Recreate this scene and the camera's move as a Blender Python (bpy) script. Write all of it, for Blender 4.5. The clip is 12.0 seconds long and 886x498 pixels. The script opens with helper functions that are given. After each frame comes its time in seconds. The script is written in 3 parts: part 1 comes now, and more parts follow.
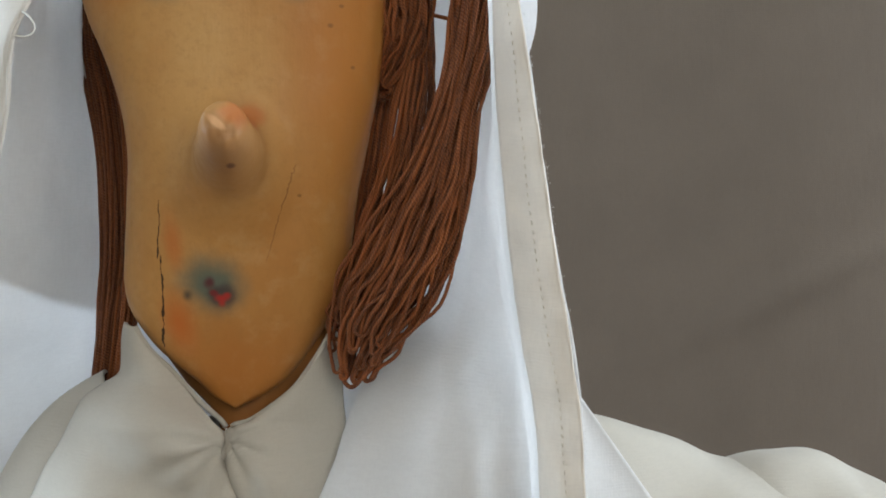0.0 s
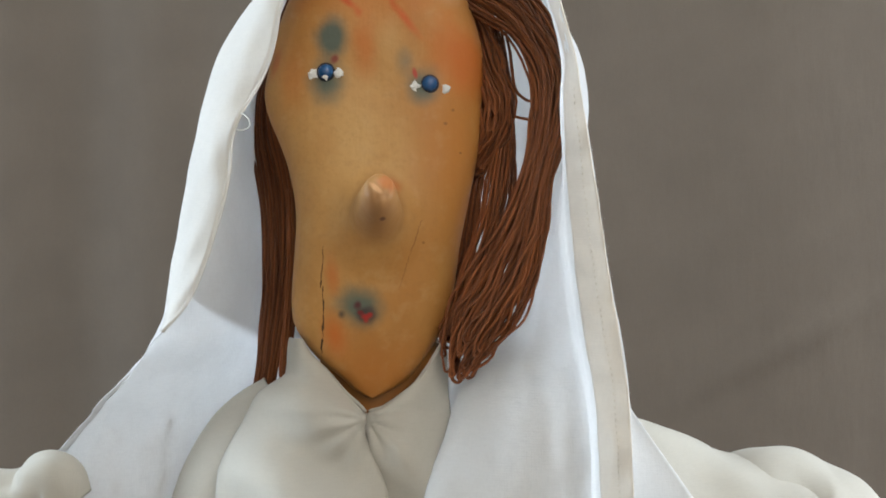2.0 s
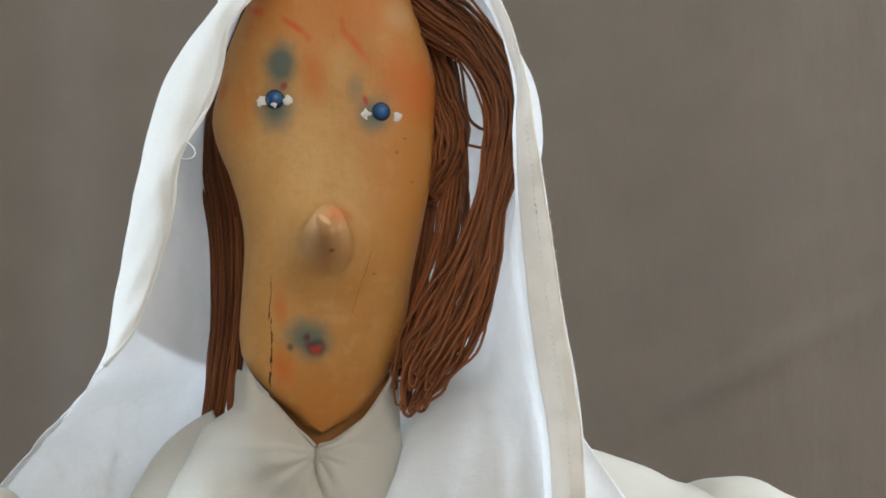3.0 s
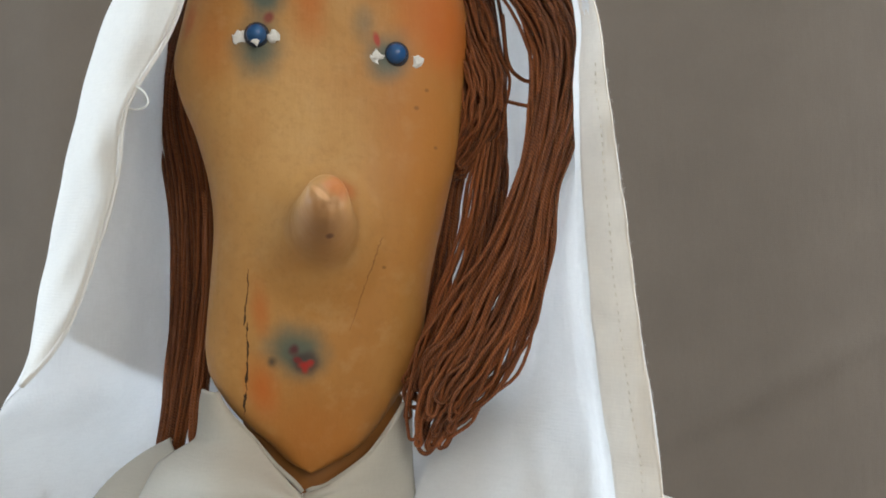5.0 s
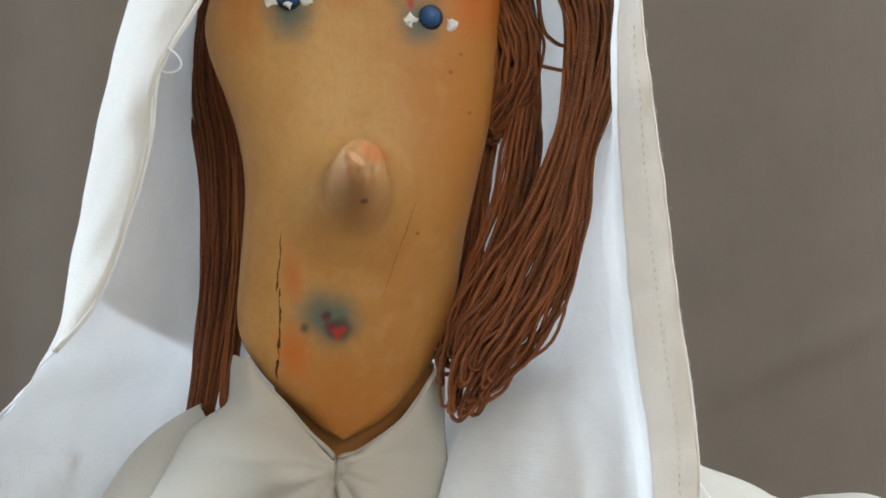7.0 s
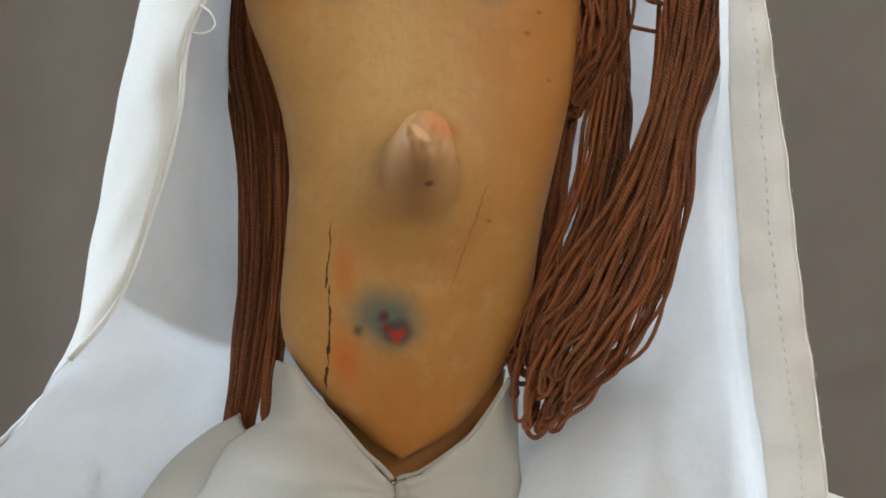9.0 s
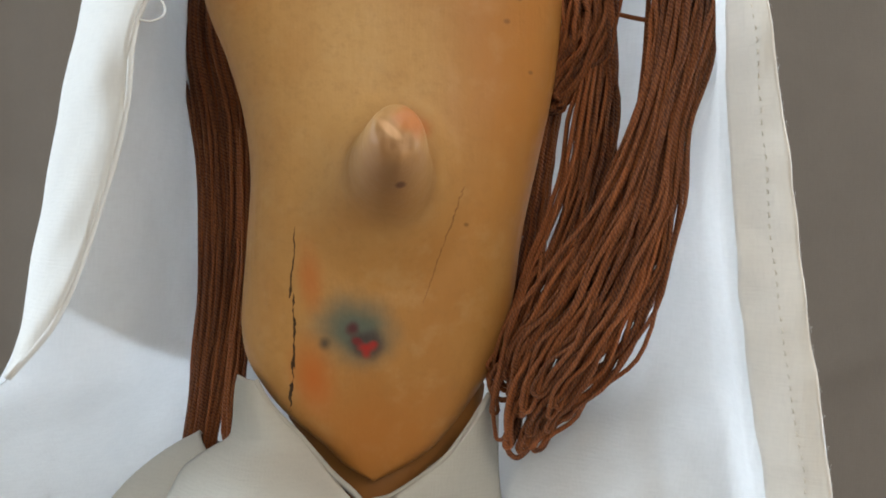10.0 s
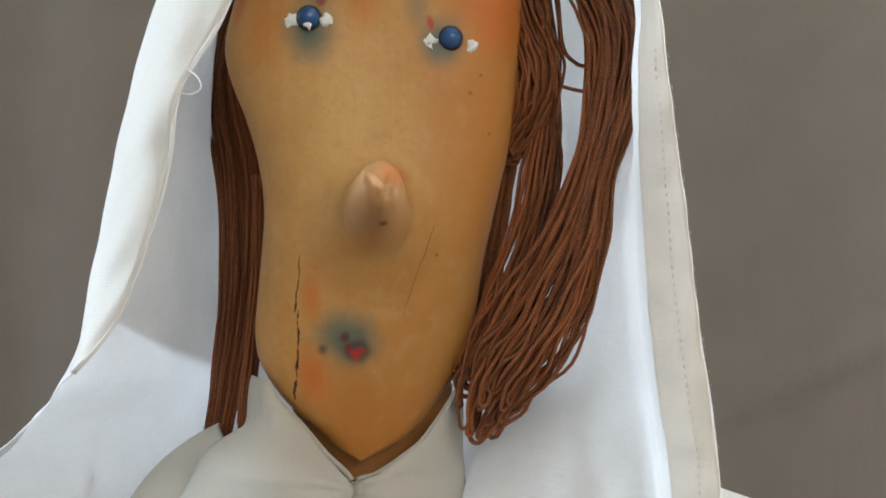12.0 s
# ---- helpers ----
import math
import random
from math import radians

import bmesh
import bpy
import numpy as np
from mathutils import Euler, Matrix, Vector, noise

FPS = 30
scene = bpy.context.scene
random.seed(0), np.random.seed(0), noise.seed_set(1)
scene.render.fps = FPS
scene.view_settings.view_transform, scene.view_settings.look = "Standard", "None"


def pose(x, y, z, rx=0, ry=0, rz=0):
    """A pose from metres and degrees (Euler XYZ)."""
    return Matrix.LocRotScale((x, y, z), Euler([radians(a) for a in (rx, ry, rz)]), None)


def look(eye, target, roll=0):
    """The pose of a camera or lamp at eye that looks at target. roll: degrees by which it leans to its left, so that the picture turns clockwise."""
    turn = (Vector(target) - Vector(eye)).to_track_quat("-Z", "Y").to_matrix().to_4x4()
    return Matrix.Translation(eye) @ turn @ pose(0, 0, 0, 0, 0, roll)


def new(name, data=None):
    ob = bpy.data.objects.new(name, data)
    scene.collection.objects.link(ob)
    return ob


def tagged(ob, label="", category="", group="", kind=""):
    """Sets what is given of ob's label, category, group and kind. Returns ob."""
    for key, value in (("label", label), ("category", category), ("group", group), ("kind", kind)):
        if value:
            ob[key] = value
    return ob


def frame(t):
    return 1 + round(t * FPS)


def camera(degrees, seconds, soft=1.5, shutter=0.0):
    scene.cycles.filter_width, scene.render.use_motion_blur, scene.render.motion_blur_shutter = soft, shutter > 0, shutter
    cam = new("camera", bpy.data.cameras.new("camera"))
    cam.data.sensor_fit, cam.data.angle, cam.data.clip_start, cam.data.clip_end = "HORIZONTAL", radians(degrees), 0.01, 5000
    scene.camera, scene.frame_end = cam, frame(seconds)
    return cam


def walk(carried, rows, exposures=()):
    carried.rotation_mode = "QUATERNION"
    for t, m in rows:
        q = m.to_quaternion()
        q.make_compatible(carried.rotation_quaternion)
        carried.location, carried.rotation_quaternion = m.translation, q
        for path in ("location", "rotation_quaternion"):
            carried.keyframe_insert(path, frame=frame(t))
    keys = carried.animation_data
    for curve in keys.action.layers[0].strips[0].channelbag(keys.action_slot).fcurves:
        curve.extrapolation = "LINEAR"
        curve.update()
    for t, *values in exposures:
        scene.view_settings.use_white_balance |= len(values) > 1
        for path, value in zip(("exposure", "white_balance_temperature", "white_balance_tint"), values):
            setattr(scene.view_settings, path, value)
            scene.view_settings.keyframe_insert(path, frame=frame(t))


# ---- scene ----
cam = camera(39.8, 12.0, soft=1.8)
METRES, EYE, TILT, LEAN, TURN = 0.55, 1.20, -4.0, 0.0, 0.0
ROWS = [
    (0.0, 0.0, 0.0, 0.0, -0.0, 0.0, -0.0),
    (0.5, -0.0258, -0.1236, -0.0159, 0.52, 2.78, 0.24),
    (1.0, -0.0558, -0.2217, -0.0455, 0.07, 4.17, 0.34),
    (1.5, -0.0614, -0.251, -0.0522, 0.02, 4.47, 0.36),
    (2.0, -0.0647, -0.2513, -0.0542, -0.37, 5.02, -0.0),
    (2.5, -0.0568, -0.244, -0.0467, -1.24, 4.79, -0.01),
    (3.0, -0.0537, -0.2361, -0.0388, -1.93, 5.55, 0.09),
    (5.0, -0.0751, -0.0294, -0.017, -2.99, 4.78, -0.82),
    (5.5, -0.076, 0.0482, -0.0075, -3.13, 4.64, -1.03),
    (6.0, -0.0793, 0.0716, -0.0029, -3.23, 4.38, -1.32),
    (6.5, -0.083, 0.0484, -0.0033, -2.98, 3.86, -1.15),
    (7.0, -0.0859, -0.0229, -0.0187, -2.4, 3.35, -1.04),
    (9.0, -0.0984, 0.0676, -0.0113, -0.52, 2.61, -1.12),
    (9.5, -0.0963, 0.0952, -0.0051, -0.93, 2.53, -0.94),
    (10.0, -0.095, 0.1097, -0.0041, -1.4, 2.33, -0.91),
    (10.5, -0.0924, 0.0951, 0.0065, -1.68, 2.58, -0.97),
    (11.0, -0.0941, 0.0478, -0.0021, -1.77, 2.93, -1.08),
    (11.5, -0.0965, 0.0005, -0.0103, -1.63, 3.22, -1.16),
    (12.0, -0.0864, -0.0204, -0.0111, -1.56, 3.69, -1.35),
]
walk(cam, [(t, pose(0, 0, EYE, TILT, LEAN, TURN) @ pose(METRES * x, METRES * y, METRES * z, 90 + pitch, roll, yaw)) for t, x, y, z, yaw, pitch, roll in ROWS],
     exposures=[(0.0, -0.23), (0.5, -0.02), (2.5, -0.02), (6.0, 0.04), (9.0, -0.06), (10.5, 0.04), (12.0, 0.02)])

# ---- light and room ----
world = bpy.data.worlds.new("world")
scene.world = world
world.use_nodes = True
sky = world.node_tree.nodes.new("ShaderNodeTexSky")
sky.sky_type, sky.sun_disc = "NISHITA", False
sky.sun_elevation, sky.sun_rotation = radians(38), radians(200)
world.node_tree.links.new(sky.outputs[0], world.node_tree.nodes["Background"].inputs["Color"])
world.node_tree.nodes["Background"].inputs["Strength"].default_value = 0.08


def window_lamp(name, at, target, w, h, watts, colour):
    data = bpy.data.lights.new(name, "AREA")
    data.shape, data.size, data.size_y, data.energy, data.color = "RECTANGLE", w, h, watts, colour
    ob = new(name, data)
    ob.matrix_world = look(at, target)
    return ob


window_lamp("window_light_west", (-1.56, 0.42, 1.50), (0, 0.42, 1.35), 0.9, 1.2, 43, (0.73, 0.865, 1.0))
window_lamp("window_light_east", (1.56, 0.27, 1.55), (0, 0.27, 1.45), 0.95, 1.2, 43, (0.79, 0.895, 1.0))
window_lamp("window_light_south", (0.55, -1.26, 2.02), (0.0, 0.3, 1.20), 1.2, 0.8, 12.5, (1.0, 0.905, 0.765))

# ---- small tools ----


def spline(pts, n):
    """n points on a smooth curve through pts."""
    p = np.array(pts, float)
    p = np.vstack([2 * p[0] - p[1], p, 2 * p[-1] - p[-2]])
    out = []
    for s in np.linspace(0, len(p) - 3, n):
        i = min(int(s), len(p) - 4)
        f = s - i
        a, b, c, d = p[i:i + 4]
        out.append(0.5 * (2 * b + (c - a) * f + (2 * a - 5 * b + 4 * c - d) * f ** 2 + (3 * b - a - 3 * c + d) * f ** 3))
    return np.array(out)


def profile(*pairs):
    """A smooth function of height from (height, value) pairs."""
    pairs = sorted(pairs)
    zs, vs = [p[0] for p in pairs], [p[1] for p in pairs]
    s = spline(list(zip(zs, vs)), 40 * len(pairs))
    keep = [0]
    for i in range(1, len(s)):
        if s[i][0] > s[keep[-1]][0]:
            keep.append(i)
    s = s[keep]
    return lambda z: float(np.interp(z, s[:, 0], s[:, 1]))


def smooth(a, b, x):
    f = min(1.0, max(0.0, (x - a) / (b - a)))
    return f * f * (3 - 2 * f)


def fuzz(x, y, z, k=1.0):
    return noise.noise(Vector((x * k, y * k, z * k)))


def sheet(rows, bm=None, closed=False, slot=0):
    """A grid of faces through rows of points, with a map of real size along and across."""
    bm = bm or bmesh.new()
    uv = bm.loops.layers.uv.verify()
    grid = [[bm.verts.new(p) for p in r] for r in rows]
    n = len(grid[0])
    for i in range(len(grid) - 1):
        for j in range(n if closed else n - 1):
            q = (j + 1) % n
            f = bm.faces.new((grid[i][j], grid[i][q], grid[i + 1][q], grid[i + 1][j]))
            f.smooth, f.material_index = True, slot
            for loop, (a, b) in zip(f.loops, ((i, j), (i, j + 1), (i + 1, j + 1), (i + 1, j))):
                loop[uv].uv = (b / n, a / len(grid))
    return bm


def tube(path, radius, sides=7, bm=None, taper=False):
    """A round string along path, closed at both ends; the map runs round it and along it in metres."""
    bm = bm or bmesh.new()
    uv = bm.loops.layers.uv.verify()
    path = [Vector(p) for p in path]
    rings, run, along = [], 0.0, []
    side = None
    for i, p in enumerate(path):
        way = (path[min(i + 1, len(path) - 1)] - path[max(i - 1, 0)]).normalized()
        side = (side - way * side.dot(way)).normalized() if side else way.orthogonal().normalized()
        up = way.cross(side)
        r = radius * (0.35 if taper and i in (0, len(path) - 1) else 1)
        rings.append([bm.verts.new(p + r * (math.cos(a) * side + math.sin(a) * up)) for a in (2 * math.pi * k / sides for k in range(sides))])
        if i:
            run += (p - path[i - 1]).length
        along.append(run)
    for i in range(len(rings) - 1):
        for k in range(sides):
            f = bm.faces.new((rings[i][k], rings[i][(k + 1) % sides], rings[i + 1][(k + 1) % sides], rings[i + 1][k]))
            f.smooth = True
            for loop, (a, b) in zip(f.loops, ((i, k), (i, k + 1), (i + 1, k + 1), (i + 1, k))):
                loop[uv].uv = (b / sides, along[a])
    bm.faces.new(rings[0][::-1])
    bm.faces.new(rings[-1])
    return bm


def box(lo, hi, bm=None, bevel=0.0):
    bm = bm or bmesh.new()
    made = bmesh.ops.create_cube(bm, size=1)["verts"]
    for v in made:
        v.co = Vector([lo[k] + (v.co[k] + 0.5) * (hi[k] - lo[k]) for k in range(3)])
    if bevel:
        bmesh.ops.bevel(bm, geom=list({e for v in made for e in v.link_edges}), offset=bevel, segments=2, affect="EDGES")
    return bm


def part(name, bm, material, parent=None, label="", thick=0.0):
    """Links a bmesh as one mesh object, under a thing where one is given."""
    mesh = bpy.data.meshes.new(name)
    bmesh.ops.recalc_face_normals(bm, faces=bm.faces)
    bm.to_mesh(mesh)
    bm.free()
    for m in material if isinstance(material, (list, tuple)) else [material]:
        mesh.materials.append(m)
    ob = new(name, mesh)
    if parent:
        ob.parent = parent
    if label:
        ob["label"] = label
    if thick:
        mod = ob.modifiers.new("thickness", "SOLIDIFY")
        mod.thickness, mod.offset = thick, 0
    return ob


def thing(name, at, label, category, group="", kind=""):
    ob = new(name)
    ob.location = at
    ob.empty_display_size = 0.02
    return tagged(ob, label, category, group, kind)


def put_under(ob, parent):
    """Makes ob, built in world places, a child of parent without moving it."""
    ob.parent = parent
    ob.matrix_parent_inverse = Matrix.Translation(parent.location).inverted()
    return ob


# ---- materials ----


class Nodes:
    """A short hand for node materials."""

    def __init__(self, name):
        self.mat = bpy.data.materials.new(name)
        self.mat.use_nodes = True
        self.tree = self.mat.node_tree
        self.bsdf = self.tree.nodes["Principled BSDF"]
        self.out = self.tree.nodes["Material Output"]

    def node(self, kind, **inputs):
        n = self.tree.nodes.new("ShaderNode" + kind)
        for k, v in inputs.items():
            self.link(v, n.inputs[k.replace("_", " ")])
        return n

    def link(self, value, socket):
        if isinstance(value, bpy.types.NodeSocket):
            self.tree.links.new(value, socket)
        elif isinstance(value, tuple) and len(value) == 3 and socket.type == "RGBA":
            socket.default_value = (*value, 1)
        else:
            socket.default_value = value

    def math(self, op, a, b=0.0, c=0.0):
        n = self.tree.nodes.new("ShaderNodeMath")
        n.operation = op
        for v, s in zip((a, b, c), n.inputs):
            self.link(v, s)
        return n.outputs[0]

    def mix(self, f, a, b, blend="MIX"):
        n = self.tree.nodes.new("ShaderNodeMix")
        n.data_type, n.blend_type = "RGBA", blend
        self.link(f, n.inputs[0])
        self.link(a, n.inputs[6])
        self.link(b, n.inputs[7])
        return n.outputs[2]

    def ramp(self, v, a, b, lo=0.0, hi=1.0):
        n = self.tree.nodes.new("ShaderNodeMapRange")
        n.interpolation_type = "SMOOTHSTEP"
        for s, x in zip(n.inputs, (v, a, b, lo, hi)):
            self.link(x, s)
        return n.outputs[0]

    def coords(self, which="Object"):
        return self.tree.nodes.new("ShaderNodeTexCoord").outputs[which]

    def scaled(self, vec, sx, sy, sz):
        n = self.tree.nodes.new("ShaderNodeMapping")
        self.tree.links.new(vec, n.inputs[0])
        n.inputs["Scale"].default_value = (sx, sy, sz)
        return n.outputs[0]

    def noise(self, vec, scale, detail=3.0, rough=0.5):
        return self.node("TexNoise", Vector=vec, Scale=scale, Detail=detail, Roughness=rough).outputs["Fac"]

    def bump(self, height, strength, distance):
        n = self.node("Bump", Strength=strength, Distance=distance, Height=height)
        self.link(n.outputs[0], self.bsdf.inputs["Normal"])
        return n.outputs[0]


def cloth_material(name, colour, thin, weave=2000.0, crease=0.25):
    """Woven cotton: threads as fine relief, creases, a slight unevenness of colour, and light that passes through."""
    n = Nodes(name)
    p = n.coords()
    big = n.noise(p, 22, 4)
    fine = n.noise(p, 260, 3)
    wx = n.node("TexWave", Vector=p, Scale=weave / 6.0, Distortion=1.5, Detail=1.0).outputs["Fac"]
    wz = n.tree.nodes.new("ShaderNodeTexWave")
    wz.bands_direction = "Z"
    n.link(p, wz.inputs["Vector"])
    wz.inputs["Scale"].default_value, wz.inputs["Distortion"].default_value = weave / 6.0, 1.5
    threads = n.math("ADD", wx, wz.outputs["Fac"])
    slub = n.math("ADD", n.noise(n.scaled(p, 260, 260, 1900), 1.0, 2), n.noise(n.scaled(p, 1700, 1700, 240), 1.0, 2))
    dark = tuple(c * 0.90 for c in colour)
    col = n.mix(n.ramp(big, 0.3, 0.75), colour, dark)
    col = n.mix(n.math("MULTIPLY", fine, 0.12), col, tuple(c * 0.8 for c in colour))
    col = n.mix(n.ramp(slub, 0.75, 1.35, 0.0, 0.16), col, tuple(c * 0.72 for c in colour))
    n.link(col, n.bsdf.inputs["Base Color"])
    n.bsdf.inputs["Roughness"].default_value = 0.88
    n.bsdf.inputs["Sheen Weight"].default_value = 0.15
    n.bsdf.inputs["Specular IOR Level"].default_value = 0.15
    height = n.math("ADD", n.math("ADD", n.math("MULTIPLY", threads, 0.015), n.math("MULTIPLY", slub, 0.10)), n.math("MULTIPLY", n.noise(n.scaled(p, 60, 60, 18), 1.0, 3), crease * 3))
    nor = n.bump(height, 0.5, 0.0012)
    if thin:
        tr = n.node("BsdfTranslucent", Color=col, Normal=nor)
        m = n.node("MixShader", Fac=thin)
        n.link(n.bsdf.outputs[0], m.inputs[1])
        n.link(tr.outputs[0], m.inputs[2])
        n.link(m.outputs[0], n.out.inputs["Surface"])
    return n.mat


def yarn_material():
    """Plied cotton floss: strands twisted round one another, brown, each thread a little different."""
    n = Nodes("brown_yarn")
    uv = n.node("SeparateXYZ", Vector=n.coords("UV"))
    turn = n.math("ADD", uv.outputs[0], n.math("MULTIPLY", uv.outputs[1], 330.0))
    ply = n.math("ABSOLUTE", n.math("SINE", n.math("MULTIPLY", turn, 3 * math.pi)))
    rnd = n.node("ObjectInfo").outputs["Random"]
    hair = n.noise(n.coords(), 900, 2)
    a = n.mix(rnd, (0.075, 0.019, 0.0065), (0.30, 0.086, 0.023))
    # painted into the colour: shade in the grooves between plies, highlights on their crests
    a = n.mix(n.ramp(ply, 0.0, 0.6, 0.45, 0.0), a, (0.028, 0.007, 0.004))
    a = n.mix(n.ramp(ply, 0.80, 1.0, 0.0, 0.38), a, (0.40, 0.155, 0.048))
    a = n.mix(n.math("MULTIPLY", n.ramp(hair, 0.45, 0.70), 0.32), a, (0.36, 0.125, 0.038))
    n.link(a, n.bsdf.inputs["Base Color"])
    n.bsdf.inputs["Roughness"].default_value = 0.62
    n.bsdf.inputs["Sheen Weight"].default_value = 0.06
    n.bsdf.inputs["Specular IOR Level"].default_value = 0.3
    n.bump(n.math("ADD", ply, n.math("MULTIPLY", hair, 0.3)), 0.5, 0.0004)
    return n.mat


def face_material():
    """Oiled pale wood with rubbed-in colour: blue-grey round the eyes and mouth, orange on brow and chin, and two drying cracks."""
    n = Nodes("painted_wood")
    p = n.coords()
    wob = n.noise(p, 160, 3)
    wob2 = n.noise(n.scaled(p, 1, 1, 1.001), 75, 4)
    xyz = n.node("SeparateXYZ", Vector=p)
    sx, sz = xyz.outputs[0], xyz.outputs[2]

    def spot(cx, cz, rx, rz, lean=0.0, soft=0.25, ragged=0.5):
        """A rubbed patch: 1 in the middle, 0 outside, with a ragged rim."""
        dx, dz = n.math("SUBTRACT", sx, cx), n.math("SUBTRACT", sz, cz)
        c, s = math.cos(radians(lean)), math.sin(radians(lean))
        a = n.math("DIVIDE", n.math("ADD", n.math("MULTIPLY", dx, c), n.math("MULTIPLY", dz, s)), rx)
        b = n.math("DIVIDE", n.math("SUBTRACT", n.math("MULTIPLY", dz, c), n.math("MULTIPLY", dx, s)), rz)
        r = n.math("SQRT", n.math("ADD", n.math("MULTIPLY", a, a), n.math("MULTIPLY", b, b)))
        r = n.math("ADD", r, n.math("MULTIPLY", n.math("SUBTRACT", wob if rx < 0.006 else wob2, 0.5), ragged))
        return n.ramp(r, soft, 1.0, 1.0, 0.0)

    grain = n.noise(n.scaled(p, 300, 300, 26), 1.0, 4, 0.6)
    broad = n.noise(n.scaled(p, 1, 1, 0.5), 28, 3)
    col = n.mix(n.ramp(broad, 0.3, 0.72), (0.51, 0.266, 0.080), (0.43, 0.182, 0.041))
    col = n.mix(n.math("MULTIPLY", n.ramp(grain, 0.42, 0.8), 0.10), col, (0.30, 0.135, 0.035))

    def lay(mask, amount, colour):
        nonlocal col
        col = n.mix(n.math("MULTIPLY", mask, amount), col, colour)

    orange, blue = (0.52, 0.115, 0.009), (0.080, 0.118, 0.100)
    lay(spot(-0.067, 1.228, 0.036, 0.068, 0, 0.0), 0.80, (0.62, 0.380, 0.145))
    # rubbed and handled: fine blotches all over
    blot = n.noise(p, 420, 4, 0.65)
    col = n.mix(n.ramp(blot, 0.45, 0.72, 0.0, 0.22), col, (0.33, 0.165, 0.05))
    blot = n.noise(p, 130, 4, 0.6)
    col = n.mix(n.ramp(blot, 0.5, 0.75, 0.0, 0.28), col, (0.60, 0.38, 0.17))
    # warm stain along the cheek and over the brow
    lay(spot(-0.024, 1.225, 0.024, 0.095, 4, 0.0), 0.70, (0.48, 0.180, 0.026))
    lay(spot(-0.055, 1.302, 0.055, 0.036, 0, 0.2), 0.62, (0.50, 0.140, 0.016))
    lay(spot(-0.0240, 1.2660, 0.0200, 0.0260, 20, 0.1), 0.72, orange)
    lay(spot(-0.0640, 1.2700, 0.0085, 0.0190, 5, 0.0, 0.9), 0.60, orange)
    lay(spot(-0.0530, 1.2710, 0.0080, 0.0150, 0, 0.0, 0.7), 0.60, (0.54, 0.31, 0.11))
    lay(spot(-0.0310, 1.2930, 0.0090, 0.0100, 10, 0.1), 0.40, (0.60, 0.40, 0.20))
    lay(spot(-0.0715, 1.2875, 0.0022, 0.0105, 53, 0.0, 0.8), 0.85, (0.54, 0.075, 0.010))
    lay(spot(-0.0665, 1.2830, 0.0026, 0.0045, 20, 0.0, 0.8), 0.60, (0.54, 0.080, 0.010))
    lay(spot(-0.0870, 1.2945, 0.0060, 0.0026, -15, 0.0, 0.9), 0.80, (0.56, 0.070, 0.008))
    lay(spot(-0.0475, 1.2800, 0.0026, 0.0120, 40, 0.0, 0.8), 0.80, (0.56, 0.085, 0.010))
    lay(spot(-0.0530, 1.2890, 0.0018, 0.0060, 5, 0.0, 0.8), 0.60, (0.54, 0.085, 0.012))
    lay(spot(-0.064, 1.139, 0.034, 0.024, 0, 0.0), 0.65, (0.42, 0.145, 0.022))
    lay(spot(-0.0755, 1.1540, 0.0080, 0.0140, 6, 0.0), 0.85, (0.52, 0.13, 0.018))
    lay(spot(-0.0762, 1.1780, 0.0045, 0.0120, 6, 0.0), 0.70, (0.52, 0.15, 0.030))
    lay(spot(-0.092, 1.256, 0.009, 0.020, 0, 0.1), 0.25, orange)
    lay(spot(-0.1000, 1.2640, 0.0030, 0.0100, -14, 0.1), 0.45, (0.45, 0.07, 0.02))
    # nose: rosy and grubby, the shade of its underside painted in below, with a raw orange chip and a pale ridge at the
    # end
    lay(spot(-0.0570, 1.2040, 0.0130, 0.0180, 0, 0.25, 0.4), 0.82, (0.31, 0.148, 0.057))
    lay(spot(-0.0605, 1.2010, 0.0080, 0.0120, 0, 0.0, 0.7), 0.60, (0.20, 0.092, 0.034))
    lay(spot(-0.0530, 1.2130, 0.0052, 0.0042, -20, 0.4, 0.7), 0.80, (0.46, 0.150, 0.040))
    lay(spot(-0.0520, 1.2100, 0.0022, 0.0032, 20, 0.2, 0.9), 0.60, (0.36, 0.120, 0.035))
    lay(spot(-0.0575, 1.2105, 0.0013, 0.0040, 51, 0.4, 0.5), 0.80, (0.60, 0.34, 0.16))
    lay(spot(-0.0553, 1.1994, 0.0016, 0.0009, 12, 0.3, 0.6), 0.80, (0.09, 0.030, 0.018))
    # eyes and mouth
    lay(spot(-0.0790, 1.2550, 0.0115, 0.0135, 0, 0.10, 0.8), 0.92, blue)
    lay(spot(-0.0765, 1.2725, 0.0095, 0.0135, -4, 0.20, 0.8), 0.94, blue)
    lay(spot(-0.0405, 1.2535, 0.0110, 0.0110, 0, 0.05, 0.8), 0.92, blue)
    lay(spot(-0.0475, 1.2630, 0.0060, 0.0090, 8, 0.05, 0.8), 0.50, blue)
    lay(spot(-0.0660, 1.1665, 0.0125, 0.0145, 8, 0.10, 0.9), 0.92, (0.085, 0.125, 0.102))
    lay(spot(-0.0728, 1.1625, 0.0022, 0.0026, 0, 0.1), 0.75, (0.03, 0.04, 0.04))
    lay(spot(-0.0755, 1.2640, 0.0022, 0.0028, -30, 0.3), 0.75, (0.22, 0.02, 0.025))
    lay(spot(-0.0436, 1.2582, 0.0013, 0.0030, 15, 0.3), 0.85, (0.42, 0.03, 0.02))
    lay(spot(-0.0628, 1.1625, 0.0058, 0.0048, 0, 0.25, 0.9), 0.72, (0.045, 0.022, 0.028))
